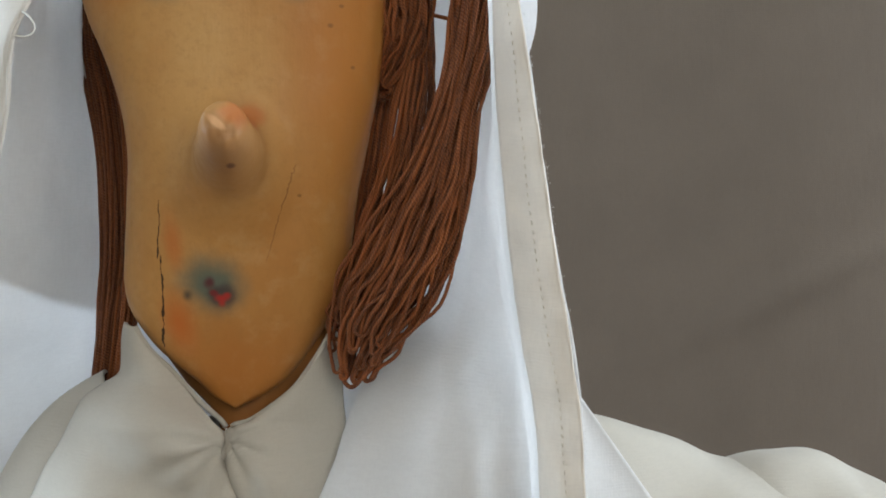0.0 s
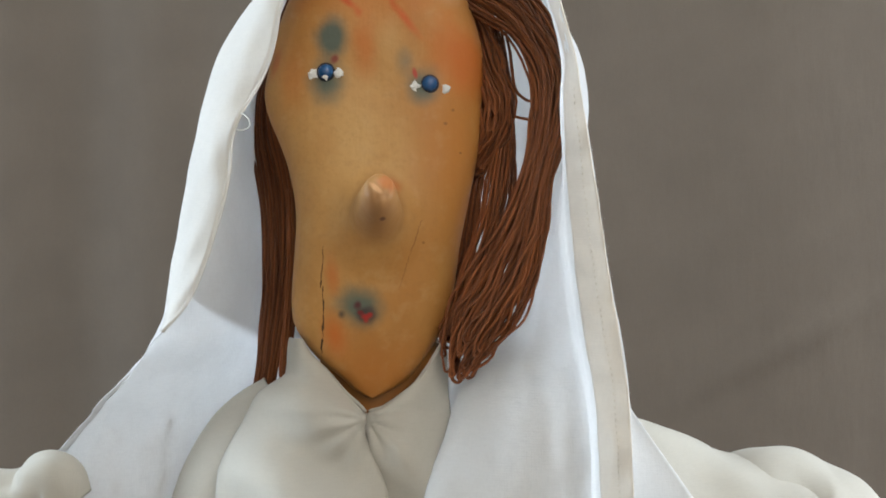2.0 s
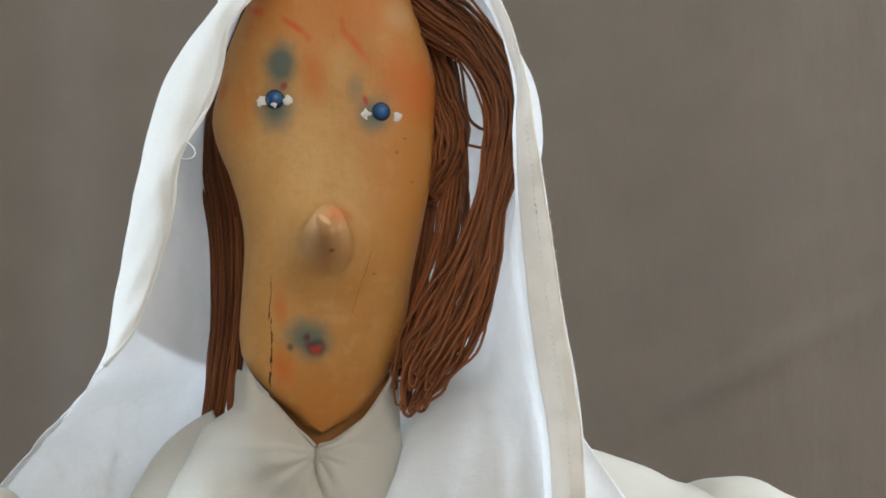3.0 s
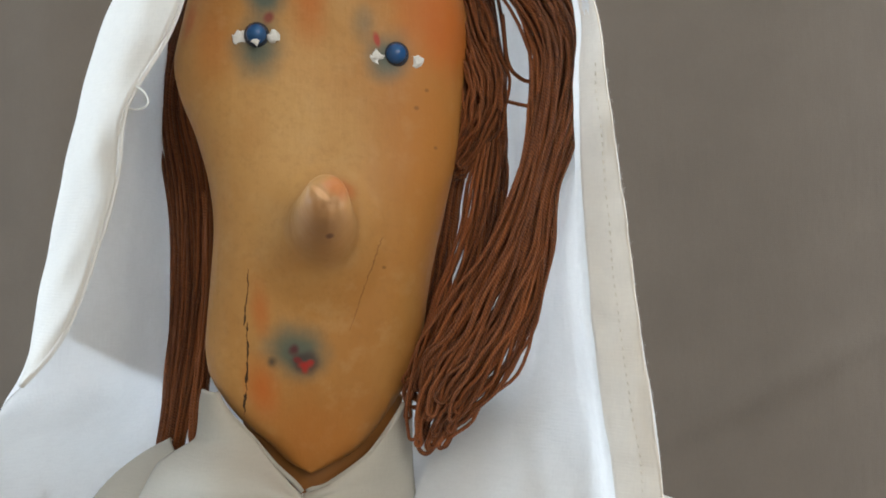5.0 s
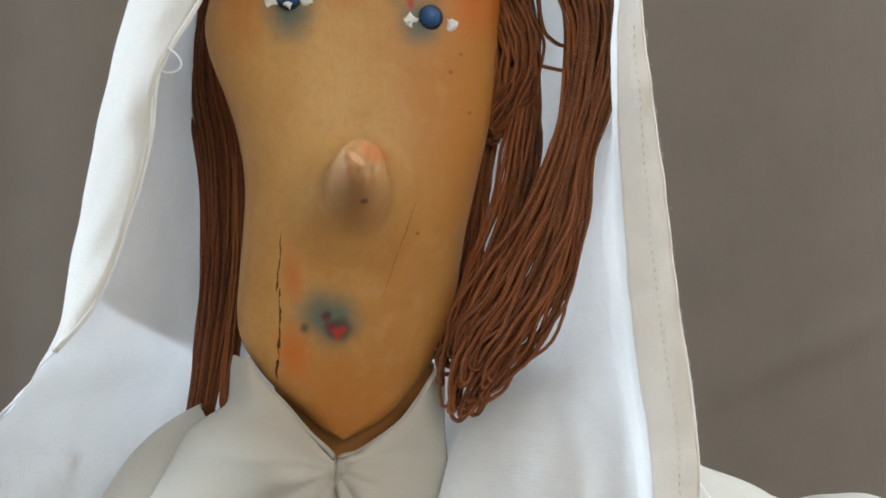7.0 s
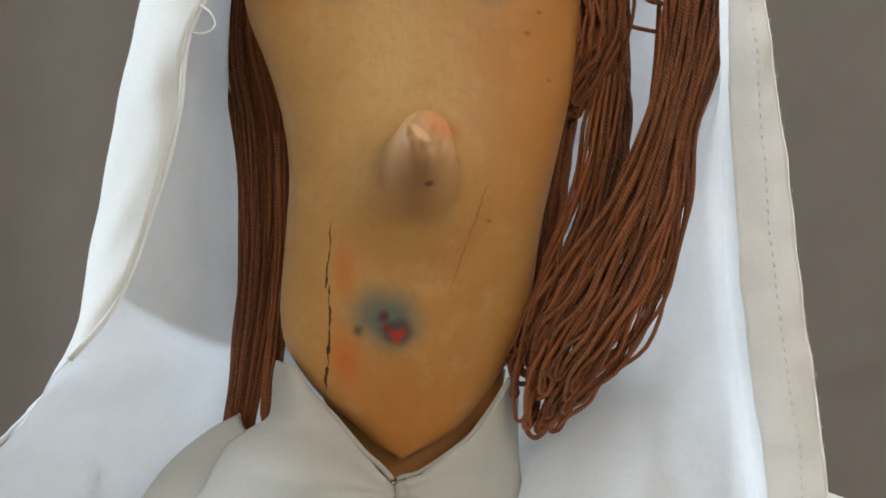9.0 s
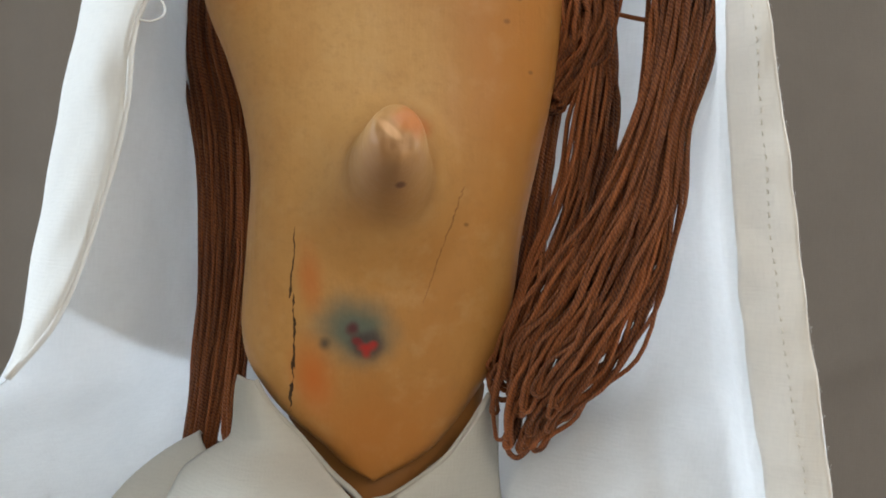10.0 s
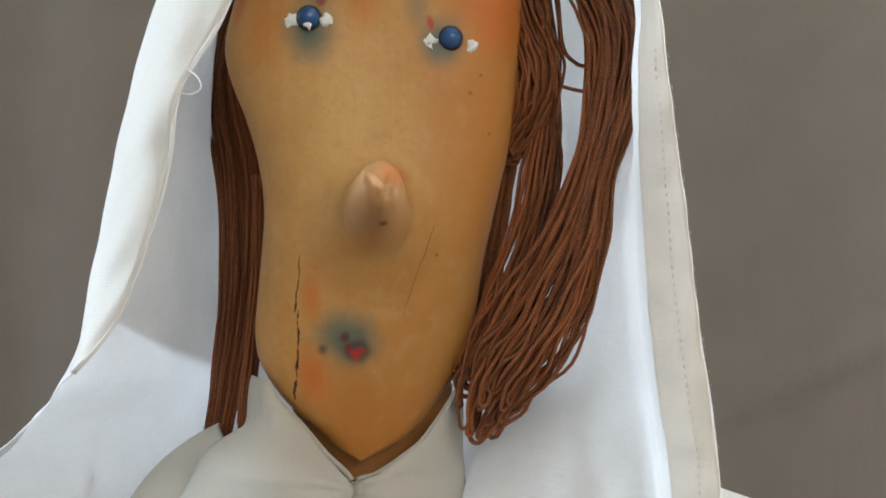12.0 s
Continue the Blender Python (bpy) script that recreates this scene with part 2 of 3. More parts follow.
    lay(spot(-0.0662, 1.1664, 0.0022, 0.0026, -25, 0.2, 0.9), 0.85, (0.10, 0.014, 0.022))
    red = (0.40, 0.026, 0.018)
    lay(spot(-0.0652, 1.1632, 0.0019, 0.0014, -20, 0.2, 0.7), 0.85, (0.20, 0.02, 0.02))
    lay(spot(-0.0614, 1.1626, 0.0017, 0.0013, 0, 0.0, 0.7), 0.9, red)
    lay(spot(-0.0630, 1.1617, 0.0029, 0.0015, 0, 0.0, 0.7), 1.0, red)
    lay(spot(-0.0630, 1.1603, 0.0015, 0.0017, 0, 0.0, 0.7), 0.9, red)
    # specks
    for cx, cz, r in ((-0.0285, 1.2440, 0.0010), (-0.0315, 1.2385, 0.0011), (-0.0402, 1.1910, 0.0008), (-0.0255, 1.2270, 0.0009)):
        lay(spot(cx, cz, r, r * 0.8, 0, 0.3), 0.55, (0.12, 0.05, 0.015))

    jag = n.noise(n.scaled(p, 1, 1, 1), 650, 2)
    gap = n.noise(n.scaled(p, 1, 1, 0.8), 330, 2)

    def crack(x0, z0, x1, z1, width, waver):
        f = n.math("DIVIDE", n.math("SUBTRACT", sz, z0), z1 - z0)
        mid = n.math("ADD", x0, n.math("MULTIPLY", f, x1 - x0))
        mid = n.math("ADD", mid, n.math("MULTIPLY", n.math("SUBTRACT", wob, 0.5), waver))
        mid = n.math("ADD", mid, n.math("MULTIPLY", n.math("SUBTRACT", jag, 0.5), waver * 0.55))
        taper = n.math("MULTIPLY", n.math("MULTIPLY", f, n.math("SUBTRACT", 1.0, f)), 4.0)
        half = n.math("MULTIPLY", n.math("MULTIPLY", n.math("SQRT", n.math("MAXIMUM", taper, 0.0)), n.ramp(gap, 0.35, 0.6, 0.25, 1.2)), width)
        return n.math("LESS_THAN", n.math("ABSOLUTE", n.math("SUBTRACT", sx, mid)), half)

    deep = (0.022, 0.008, 0.003)
    lay(crack(-0.0798, 1.1900, -0.0803, 1.1790, 0.00018, 0.0010), 0.88, deep)
    lay(crack(-0.0800, 1.1830, -0.0813, 1.1730, 0.00034, 0.0012), 0.93, deep)
    lay(crack(-0.0802, 1.1742, -0.0800, 1.1560, 0.00036, 0.0012), 0.95, deep)
    lay(crack(-0.0803, 1.1590, -0.0815, 1.1445, 0.00033, 0.0020), 0.95, deep)
    lay(crack(-0.0405, 1.2000, -0.0470, 1.1815, 0.00022, 0.0028), 0.62, (0.13, 0.045, 0.014))
    lay(crack(-0.0460, 1.1845, -0.0500, 1.1720, 0.00014, 0.0012), 0.45, (0.16, 0.06, 0.02))
    n.link(col, n.bsdf.inputs["Base Color"])
    n.link(n.ramp(grain, 0.2, 0.8, 0.42, 0.60), n.bsdf.inputs["Roughness"])
    n.bsdf.inputs["Specular IOR Level"].default_value = 0.35
    n.bump(n.math("ADD", grain, n.math("ADD", n.math("MULTIPLY", wob2, 1.5), n.noise(p, 330, 4, 0.6))), 0.22, 0.0008)
    return n.mat


def plain_material(name, colour, rough, spec=0.4, scale=40.0, vary=0.2, bump=0.1):
    n = Nodes(name)
    p = n.coords()
    f = n.noise(p, scale, 4)
    g = n.noise(p, scale * 9, 3)
    col = n.mix(n.ramp(f, 0.3, 0.7), colour, tuple(c * (1 - vary) for c in colour))
    col = n.mix(n.math("MULTIPLY", g, vary), col, tuple(c * 0.7 for c in colour))
    n.link(col, n.bsdf.inputs["Base Color"])
    n.bsdf.inputs["Roughness"].default_value = rough
    n.bsdf.inputs["Specular IOR Level"].default_value = spec
    n.bump(g, bump, 0.001)
    return n.mat


VEIL = cloth_material("veil_cotton", (0.90, 0.905, 0.91), 0.58, crease=0.45)
HEM = cloth_material("side_hem_cotton", (0.90, 0.905, 0.91), 0.70, crease=0.7)
SHADE_CLOTH = cloth_material("shading_layer_cotton", (0.89, 0.88, 0.87), 0.66, crease=0.4)
HEM = cloth_material("hem_cotton", (0.79, 0.735, 0.66), 0.26, crease=0.8)
BAND = cloth_material("band_cotton", (0.80, 0.78, 0.74), 0.30, crease=0.5)
ROBE = cloth_material("robe_cotton", (0.56, 0.535, 0.475), 0.12, crease=0.35)
CURTAIN = cloth_material("taupe_curtain", (0.133, 0.108, 0.086), 0.0, weave=1500, crease=0.4)
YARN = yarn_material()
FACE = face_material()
NECK = plain_material("neck_wood", (0.40, 0.165, 0.042), 0.5, 0.35, 30, 0.35, 0.2)
BEAD = plain_material("blue_bead", (0.012, 0.095, 0.28), 0.08, 0.6, 120, 0.35, 0.02)
RIM = plain_material("dark_rim", (0.02, 0.03, 0.05), 0.25, 0.5)
DAB = plain_material("white_paint_and_glint", (0.82, 0.82, 0.80), 0.5, 0.4, 300, 0.1, 0.3)
THREAD = plain_material("cream_thread", (0.70, 0.63, 0.52), 0.8, 0.1, 200)
WHITE_THREAD = plain_material("white_thread", (0.82, 0.82, 0.80), 0.8, 0.1, 200)
PLASTER = plain_material("wall_plaster", (0.66, 0.62, 0.55), 0.9, 0.2, 6, 0.12, 0.2)
BOARDS = plain_material("floor_wood", (0.30, 0.20, 0.12), 0.5, 0.4, 9, 0.35, 0.2)
TABLE_WOOD = plain_material("table_wood", (0.38, 0.26, 0.15), 0.45, 0.4, 14, 0.3, 0.2)

# ---- the room that closes the place ----
X0, X1, Y0, Y1, TOP, T = -1.5, 1.5, -1.2, 0.95, 2.5, 0.12


def wall(name, along, at, lo, hi, opening=None):
    """A plaster wall across x ('x') or y ('y') at its inner face, with an opening (from, to, sill, head) through it."""
    bm = bmesh.new()
    a, b = (at, at + T) if at > 0 else (at - T, at)

    def block(u0, u1, z0, z1):
        if along == "x":
            box((u0, a, z0), (u1, b, z1), bm)
        else:
            box((a, u0, z0), (b, u1, z1), bm)

    if opening:
        u0, u1, z0, z1 = opening
        block(lo, u0, 0, TOP), block(u1, hi, 0, TOP), block(u0, u1, 0, z0), block(u0, u1, z1, TOP)
    else:
        block(lo, hi, 0, TOP)
    return tagged(part(name, bm, PLASTER), "cream plaster wall of the room", "wall", kind="structure")


wall("wall_north", "x", Y1, X0 - T, X1 + T)
wall("wall_south", "x", Y0, X0 - T, X1 + T, (-0.05, 1.15, 1.62, 2.42))
wall("wall_west", "y", X0, Y0, Y1, (-0.03, 0.87, 0.90, 2.10))
wall("wall_east", "y", X1, Y0, Y1, (-0.205, 0.745, 0.95, 2.15))
tagged(part("floor", box((X0 - T, Y0 - T, -0.05), (X1 + T, Y1 + T, 0)), BOARDS), "brown wooden floor of the room", "floor", kind="structure")
tagged(part("ceiling", box((X0 - T, Y0 - T, TOP), (X1 + T, Y1 + T, TOP + 0.05)), PLASTER), "pale plaster ceiling of the room", "ceiling", kind="structure")


def make_table():
    t = thing("table", (-0.05, 0.40, 0), "plain wooden table under the doll's robe", "table")
    put_under(part("tabletop", box((-0.55, 0.12, 0.752), (0.45, 0.68, 0.78), bevel=0.004), TABLE_WOOD), t)
    for x in (-0.50, 0.36):
        for y in (0.15, 0.60):
            put_under(part("leg", box((x, y, 0), (x + 0.05, y + 0.05, 0.752), bevel=0.003), TABLE_WOOD), t)


make_table()


def make_curtain():
    """A taupe cloth hung behind the doll, with faint upright folds and a few slack creases."""
    rows = []
    for i in range(260):
        z = 0.02 + 2.3 * i / 259
        row = []
        for j in range(260):
            x = -1.30 + 2.6 * j / 259
            y = 0.735 + 0.006 * math.sin(x * 17 + 0.8 * math.sin(z * 2.1)) + 0.002 * math.sin(x * 41 + 1.7 + 0.4 * z)
            y += 0.0035 * math.sin(x * 62 + 0.5 * z) * smooth(-0.12, -0.30, x)
            y += 0.012 * fuzz(x, 0.3, z * 0.25, 6)
            for x0, z0, slope, depth in ((0.30, 1.170, 0.50, 0.0045), (0.36, 1.27, 0.55, 0.0030), (-0.28, 1.13, -0.6, 0.002)):
                d = (z - z0 - slope * (x - x0)) / 0.006
                y -= depth * math.exp(-d * d) * smooth(0.24, 0.06, abs(x - x0))
            row.append((x, y, z))
        rows.append(row)
    c = part("backdrop_curtain", sheet(rows), CURTAIN, thick=0.002)
    tagged(c, "taupe cloth curtain hung in faint upright folds", "curtain", kind="structure")
    rail = part("curtain_rail", tube([(x, 0.735, 2.325) for x in np.linspace(-1.49, 1.49, 9)], 0.012, 12), RIM)
    tagged(rail, "dark round curtain rail from wall to wall", "rail", kind="structure")


make_curtain()

# ---- the doll: one mesh of carved, painted wood ----
face_left = profile((1.340, -0.072), (1.320, -0.083), (1.301, -0.091), (1.282, -0.099), (1.264, -0.1035), (1.252, -0.1055), (1.242, -0.1035), (1.230, -0.0985),
                    (1.217, -0.0945), (1.203, -0.0925), (1.188, -0.0930), (1.174, -0.0940), (1.165, -0.0942), (1.157, -0.0925), (1.149, -0.0875),
                    (1.143, -0.0820), (1.136, -0.0735), (1.131, -0.0680), (1.1282, -0.0615))
face_right = profile((1.340, -0.046), (1.320, -0.034), (1.301, -0.026), (1.281, -0.019), (1.267, -0.0160), (1.249, -0.0165), (1.226, -0.0185), (1.210, -0.0215),
                     (1.190, -0.0255), (1.174, -0.0275), (1.161, -0.0300), (1.150, -0.0360), (1.137, -0.0455), (1.131, -0.0540), (1.1282, -0.0605))
face_front = profile((1.340, 0.352), (1.31, 0.345), (1.28, 0.3405), (1.255, 0.3405), (1.23, 0.3385), (1.21, 0.337), (1.19, 0.338), (1.165, 0.342), (1.145, 0.347), (1.1282, 0.352))


def face_y(x, z):
    """Depth of the carved front at a place on the face."""
    l, r = face_left(z), face_right(z)
    u = min(1.0, abs((x - (l + r) / 2) / max((r - l) / 2, 1e-5)))
    edge = 0.3610
    return edge - (edge - face_front(z) - 0.004) * (1 - u ** 3.6) ** 0.60


def make_doll():
    bm = bmesh.new()
    rows = []
    n = 150
    for i in range(190):
        z = 1.340 - (1.340 - 1.1282) * i / 189
        l, r = face_left(z), face_right(z)
        row = []
        for j in range(n):
            u = -math.cos(math.pi * (0.06 + 0.88 * j / (n - 1))) / math.cos(math.pi * 0.06)
            x = (l + r) / 2 + u * (r - l) / 2
            y = face_y(x, z) + 0.0006 * fuzz(x, 0, z, 55)
            # the nose, a carved peg that tips upwards, with a chopped end
            d = math.hypot(x + 0.0590, (z - 1.1985) / 1.15)
            cone = min(1.0, max(0.0, 1 - (d - 0.0046) / 0.0064))
            h = 0.66 * smooth(0.0, 1.0, cone) + 0.18 * smooth(0.0150, 0.004, d) + 0.16 * smooth(0.0210, 0.009, d)
            past = (x + 0.0602) * 0.62 + (z - 1.1985) * 0.78
            chop = 0.75 * max(0.0, past) * smooth(0.0085, 0.0045, d) + (0.0012 * fuzz(x, 2, z, 300) + 0.0006 * fuzz(x, 2, z, 800)) * smooth(0.008, 0.003, d)
            row.append((x + 0.0030 * h, y - 0.0300 * h + chop, z + 0.0118 * h))
        back = [(x, 0.3705, z) for x in np.linspace(row[-1][0], row[0][0], 12)[1:-1]]
        rows.append(row + [(row[-1][0], 0.3670, z)] + back + [(row[0][0], 0.3670, z)])
    sheet(rows, bm, closed=True, slot=0)
    bm.faces.new([v for v in bm.verts][-len(rows[0]):]).material_index = 0
    # the neck board under the chin and the peg that runs down inside the robe
    neck = []
    for z, l, r in ((1.156, -0.082, -0.038), (1.150, -0.0850, -0.0335), (1.142, -0.0835, -0.0345), (1.134, -0.0775, -0.041), (1.126, -0.0695, -0.051), (1.117, -0.066, -0.055), (1.10, -0.070, -0.050), (0.80, -0.070, -0.050)):
        neck.append([((l + r) / 2 + (r - l) / 2 * math.cos(a), 0.3720 + 0.0112 * math.copysign(abs(math.sin(a)) ** 0.3, math.sin(a)), z) for a in np.linspace(0, 2 * math.pi, 25)[:-1]])
    sheet(neck, bm, closed=True, slot=1)
    # bead eyes on dark rims, with a dab of white at each side
    for x, z, dabs in ((-0.0790, 1.2588, ((-0.0051, -0.0005), (0.0051, -0.0006))), (-0.0378, 1.2542, ((-0.0060, -0.0012), (0.0062, -0.0018)))):
        y = face_y(x, z)
        for radius, dy, flat, slot in ((0.0038, 0.0002, 0.50, 3), (0.0030, -0.0010, 0.85, 2)):
            m = Matrix.Translation((x, y + dy, z)) @ Matrix.Diagonal((radius, radius * flat, radius, 1))
            made = bmesh.ops.create_uvsphere(bm, u_segments=24, v_segments=16, radius=1, matrix=m)
            for f in {f for v in made["verts"] for f in v.link_faces}:
                f.material_index, f.smooth = slot, True
        # last, a smaller white speck low on the left bead stands for its highlight
        for dx, dz, y1, wide in [(dx, dz, face_y(x + dx, z + dz) - 0.0001, 1.0) for dx, dz in dabs] + ([(0.0, -0.0026, y - 0.0026, 0.5)] if x < -0.06 else []):
            m = Matrix.Translation((x + dx, y1, z + dz)) @ Matrix.Diagonal((0.0021 * wide, 0.0006, 0.0017 * wide, 1))
            made = bmesh.ops.create_icosphere(bm, subdivisions=3, radius=1, matrix=m)
            for v in made["verts"]:
                v.co += Vector((fuzz(v.co.x, v.co.y, v.co.z, 700), 0.2 * fuzz(v.co.z, v.co.x, 1, 900), fuzz(v.co.z, v.co.y, v.co.x, 700))) * 0.0014
            for f in {f for v in made["verts"] for f in v.link_faces}:
                f.material_index, f.smooth = 4, True
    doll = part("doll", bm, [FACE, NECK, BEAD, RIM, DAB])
    tagged(doll, "carved wooden doll with bead eyes and rubbed-in orange and blue paint", "doll")


make_doll()

# ---- the wig of brown yarn ----


def make_wig():
    wig = thing("yarn_wig", (-0.06, 0.37, 1.31), "brown twisted yarn wig hanging down both sides of the doll's face", "wig")
    rng = random.Random(7)

    def strand(pts, r=0.00055, bend=0.0):
        k = rng.random() * 50
        pts = [(x + bend * fuzz(k, z * 60, 0), y + bend * fuzz(k, z * 60, 5), z) for x, y, z in pts]
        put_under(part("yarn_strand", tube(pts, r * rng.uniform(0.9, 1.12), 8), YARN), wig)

    def lock(guide, count, flat=0.6, ends=(0.85, 1.0), wander=0.25, spread=0.25, looped=True):
        """Strands laid evenly through a guide of (x, y, z, half width). Each goes down and turns back up in a loop, as the hank was never cut."""
        g = spline(guide, 160)

        def at(s, a, b, seed):
            k = min(159, max(0, int(s * 159)))
            x, y, z, w = g[k]
            t0, t1 = g[max(k - 6, 0)], g[min(k + 6, 159)]
            way = Vector((t1[0] - t0[0], 0, t1[2] - t0[2])).normalized()
            a2 = a + wander * (fuzz(seed, s * 5, 1) + 0.5 * fuzz(seed, s * 11, 4))
            b2 = b + wander * 1.4 * (fuzz(seed, s * 5, 7) + 0.5 * fuzz(seed, s * 12, 9))
            return Vector((x, y + b2 * w * flat, z)) + Vector((-way.z, 0, way.x)) * a2 * w, way

        for i in range(count):
            rad, ang = math.sqrt((i + 0.5) / count), i * 2.39996
            a, b = rad * math.cos(ang), rad * math.sin(ang)
            e = rng.uniform(*ends)
            turn, far = rng.uniform(0, 6.28), spread * rng.uniform(0.5, 1.5)
            a1, b1 = (c / max(1.0, math.hypot(a + far * math.cos(turn), b + far * math.sin(turn))) for c in (a + far * math.cos(turn), b + far * math.sin(turn)))
            k0, k1 = rng.random() * 90, rng.random() * 90
            if rng.random() < 0.7:
                k1 = k0 + 0.35
            n = 46
            down = [at(e * k / n, a, b, k0)[0] for k in range(n + 1)]
            if looped:
                up = [at(e * k / n, a1, b1, k1)[0] for k in range(n + 1)]
                way = at(e, a, b, k0)[1]
                half = (up[-1] - down[-1]) / 2
                if half.length < 0.0012:
                    half = (half + Vector((-way.z, 0.4, way.x)) * 0.0004).normalized() * 0.0012
                mid = (up[-1] + down[-1]) / 2
                deep = max(half.length * 1.1, 0.0016)
                arc = [mid - half * math.cos(q) + way * deep * math.sin(q) for q in (0.35, 0.8, 1.25, 1.57, 1.9, 2.35, 2.8)]
                strand(down[:-1] + arc + up[-2::-1])
            else:
                strand(down)

    # beside one cheek: a straight hank, and a shorter piece that parts from it
    lock([(-0.082, 0.388, 1.325, 0.006), (-0.096, 0.390, 1.296, 0.004), (-0.1062, 0.391, 1.268, 0.0044), (-0.1098, 0.393, 1.244, 0.0064), (-0.1056, 0.394, 1.220, 0.0078),
          (-0.1036, 0.395, 1.198, 0.0076), (-0.1048, 0.396, 1.170, 0.0064), (-0.1075, 0.396, 1.148, 0.0050), (-0.1112, 0.397, 1.124, 0.0044), (-0.1160, 0.399, 1.092, 0.0044)], 84, 0.5, (0.95, 1.0), 0.18, 0.2, False)
    lock([(-0.0965, 0.384, 1.215, 0.0030), (-0.0955, 0.383, 1.185, 0.0032), (-0.0968, 0.381, 1.162, 0.0030), (-0.0982, 0.378, 1.146, 0.0027), (-0.0978, 0.374, 1.1325, 0.0028)], 8, 0.7, (0.94, 1.0), 0.2, 0.4)
    # the main lock: from the brow out to the side, gathered, then fanning out over the shoulder and in to a tip
    lock([(-0.040, 0.372, 1.318, 0.010), (-0.016, 0.362, 1.298, 0.011), (0.0008, 0.352, 1.281, 0.0090), (0.0114, 0.345, 1.258, 0.0076), (0.0094, 0.341, 1.236, 0.0066), (0.0048, 0.339, 1.217, 0.0055),
          (0.0004, 0.338, 1.198, 0.0080), (-0.0066, 0.339, 1.181, 0.0110), (-0.0143, 0.342, 1.166, 0.0122), (-0.0200, 0.346, 1.155, 0.0110), (-0.0240, 0.350, 1.146, 0.0080), (-0.0268, 0.354, 1.1370, 0.0042)],
         52, 0.62, (0.84, 1.0), 0.46, 0.35)
    # the inner lock next to the face
    lock([(-0.030, 0.376, 1.312, 0.006), (-0.0160, 0.372, 1.285, 0.0060), (-0.0075, 0.368, 1.260, 0.0045), (-0.0062, 0.365, 1.235, 0.0042), (-0.0082, 0.361, 1.215, 0.0058), (-0.0122, 0.358, 1.197, 0.0062),
          (-0.0185, 0.357, 1.180, 0.0058), (-0.0245, 0.357, 1.164, 0.0056), (-0.0295, 0.357, 1.152, 0.0042)], 22, 0.7, (0.90, 1.0), 0.50, 0.5)
    # darker strands close behind the cheek
    lock([(-0.0170, 0.376, 1.225, 0.0025), (-0.0190, 0.374, 1.210, 0.0026), (-0.0220, 0.373, 1.192, 0.0040), (-0.0245, 0.372, 1.174, 0.0042), (-0.0295, 0.370, 1.156, 0.0040)], 12, 0.6, (0.85, 1.0), 0.3, 0.4)
    # a short clump that curls in behind the cheek
    lock([(-0.030, 0.372, 1.305, 0.006), (-0.0200, 0.367, 1.280, 0.0075), (-0.0145, 0.363, 1.262, 0.0075), (-0.0108, 0.361, 1.248, 0.0072), (-0.0118, 0.362, 1.237, 0.0068), (-0.0160, 0.365, 1.2285, 0.0056), (-0.0205, 0.369, 1.2215, 0.0042)], 34, 0.6, (0.9, 1.0), 0.35, 0.5)
    # loose strands that cross the opening
    for pts in ([(-0.0050, 0.360, 1.270), (-0.0030, 0.361, 1.2555), (0.0010, 0.361, 1.2505), (0.0050, 0.359, 1.2490), (0.0100, 0.356, 1.2485)],
                [(-0.0060, 0.361, 1.2440), (0.0000, 0.361, 1.2425), (0.0080, 0.357, 1.2405)],
                [(-0.0030, 0.360, 1.285), (0.0018, 0.361, 1.268), (0.0042, 0.361, 1.255), (0.0038, 0.360, 1.238), (0.0020, 0.357, 1.222), (-0.0010, 0.353, 1.206)],
                [(0.0000, 0.358, 1.288), (0.0045, 0.360, 1.272), (0.0070, 0.359, 1.258), (0.0062, 0.357, 1.240), (0.0040, 0.354, 1.222)],
                [(-0.0265, 0.352, 1.162), (-0.0315, 0.352, 1.1575), (-0.0335, 0.353, 1.1530), (-0.0310, 0.353, 1.1490), (-0.0260, 0.351, 1.1510), (-0.0225, 0.348, 1.157)],
                [(-0.0285, 0.354, 1.162), (-0.0320, 0.355, 1.1550), (-0.0300, 0.355, 1.1510), (-0.0260, 0.353, 1.1530), (-0.0235, 0.350, 1.160)],
                [(-0.0280, 0.353, 1.1420), (-0.0288, 0.353, 1.1370), (-0.0265, 0.353, 1.1350), (-0.0235, 0.352, 1.1380), (-0.0215, 0.349, 1.1430)]):
        strand(spline(pts, 40), 0.00062)


make_wig()

# ---- the veil ----
sil_x = profile((1.345, -0.074), (1.320, -0.086), (1.298, -0.100), (1.281, -0.1118), (1.267, -0.1196), (1.251, -0.1248), (1.233, -0.1288), (1.209, -0.1332), (1.181, -0.1382), (1.165, -0.1405), (1.153, -0.1425), (1.146, -0.1480), (1.135, -0.1600), (1.115, -0.1810), (1.095, -0.196), (1.05, -0.215))
edge_x = profile((1.345, -0.070), (1.305, -0.080), (1.284, -0.094), (1.260, -0.0985), (1.233, -0.1115), (1.213, -0.1140), (1.190, -0.1200), (1.169, -0.1285), (1.153, -0.1422), (1.146, -0.1478), (1.135, -0.1598), (1.115, -0.1808), (1.095, -0.1958), (1.05, -0.2148))
edge_y = profile((1.345, 0.345), (1.28, 0.330), (1.24, 0.325), (1.17, 0.325), (1.15, 0.330), (1.135, 0.350), (1.115, 0.372), (1.09, 0.378), (1.05, 0.38))
seam_x = profile((1.345, -0.034), (1.305, -0.0050), (1.285, 0.0060), (1.262, 0.0128), (1.242, 0.0128), (1.225, 0.0135), (1.203, 0.0150), (1.165, 0.0190), (1.131, 0.0245), (1.096, 0.0265), (1.05, 0.028))
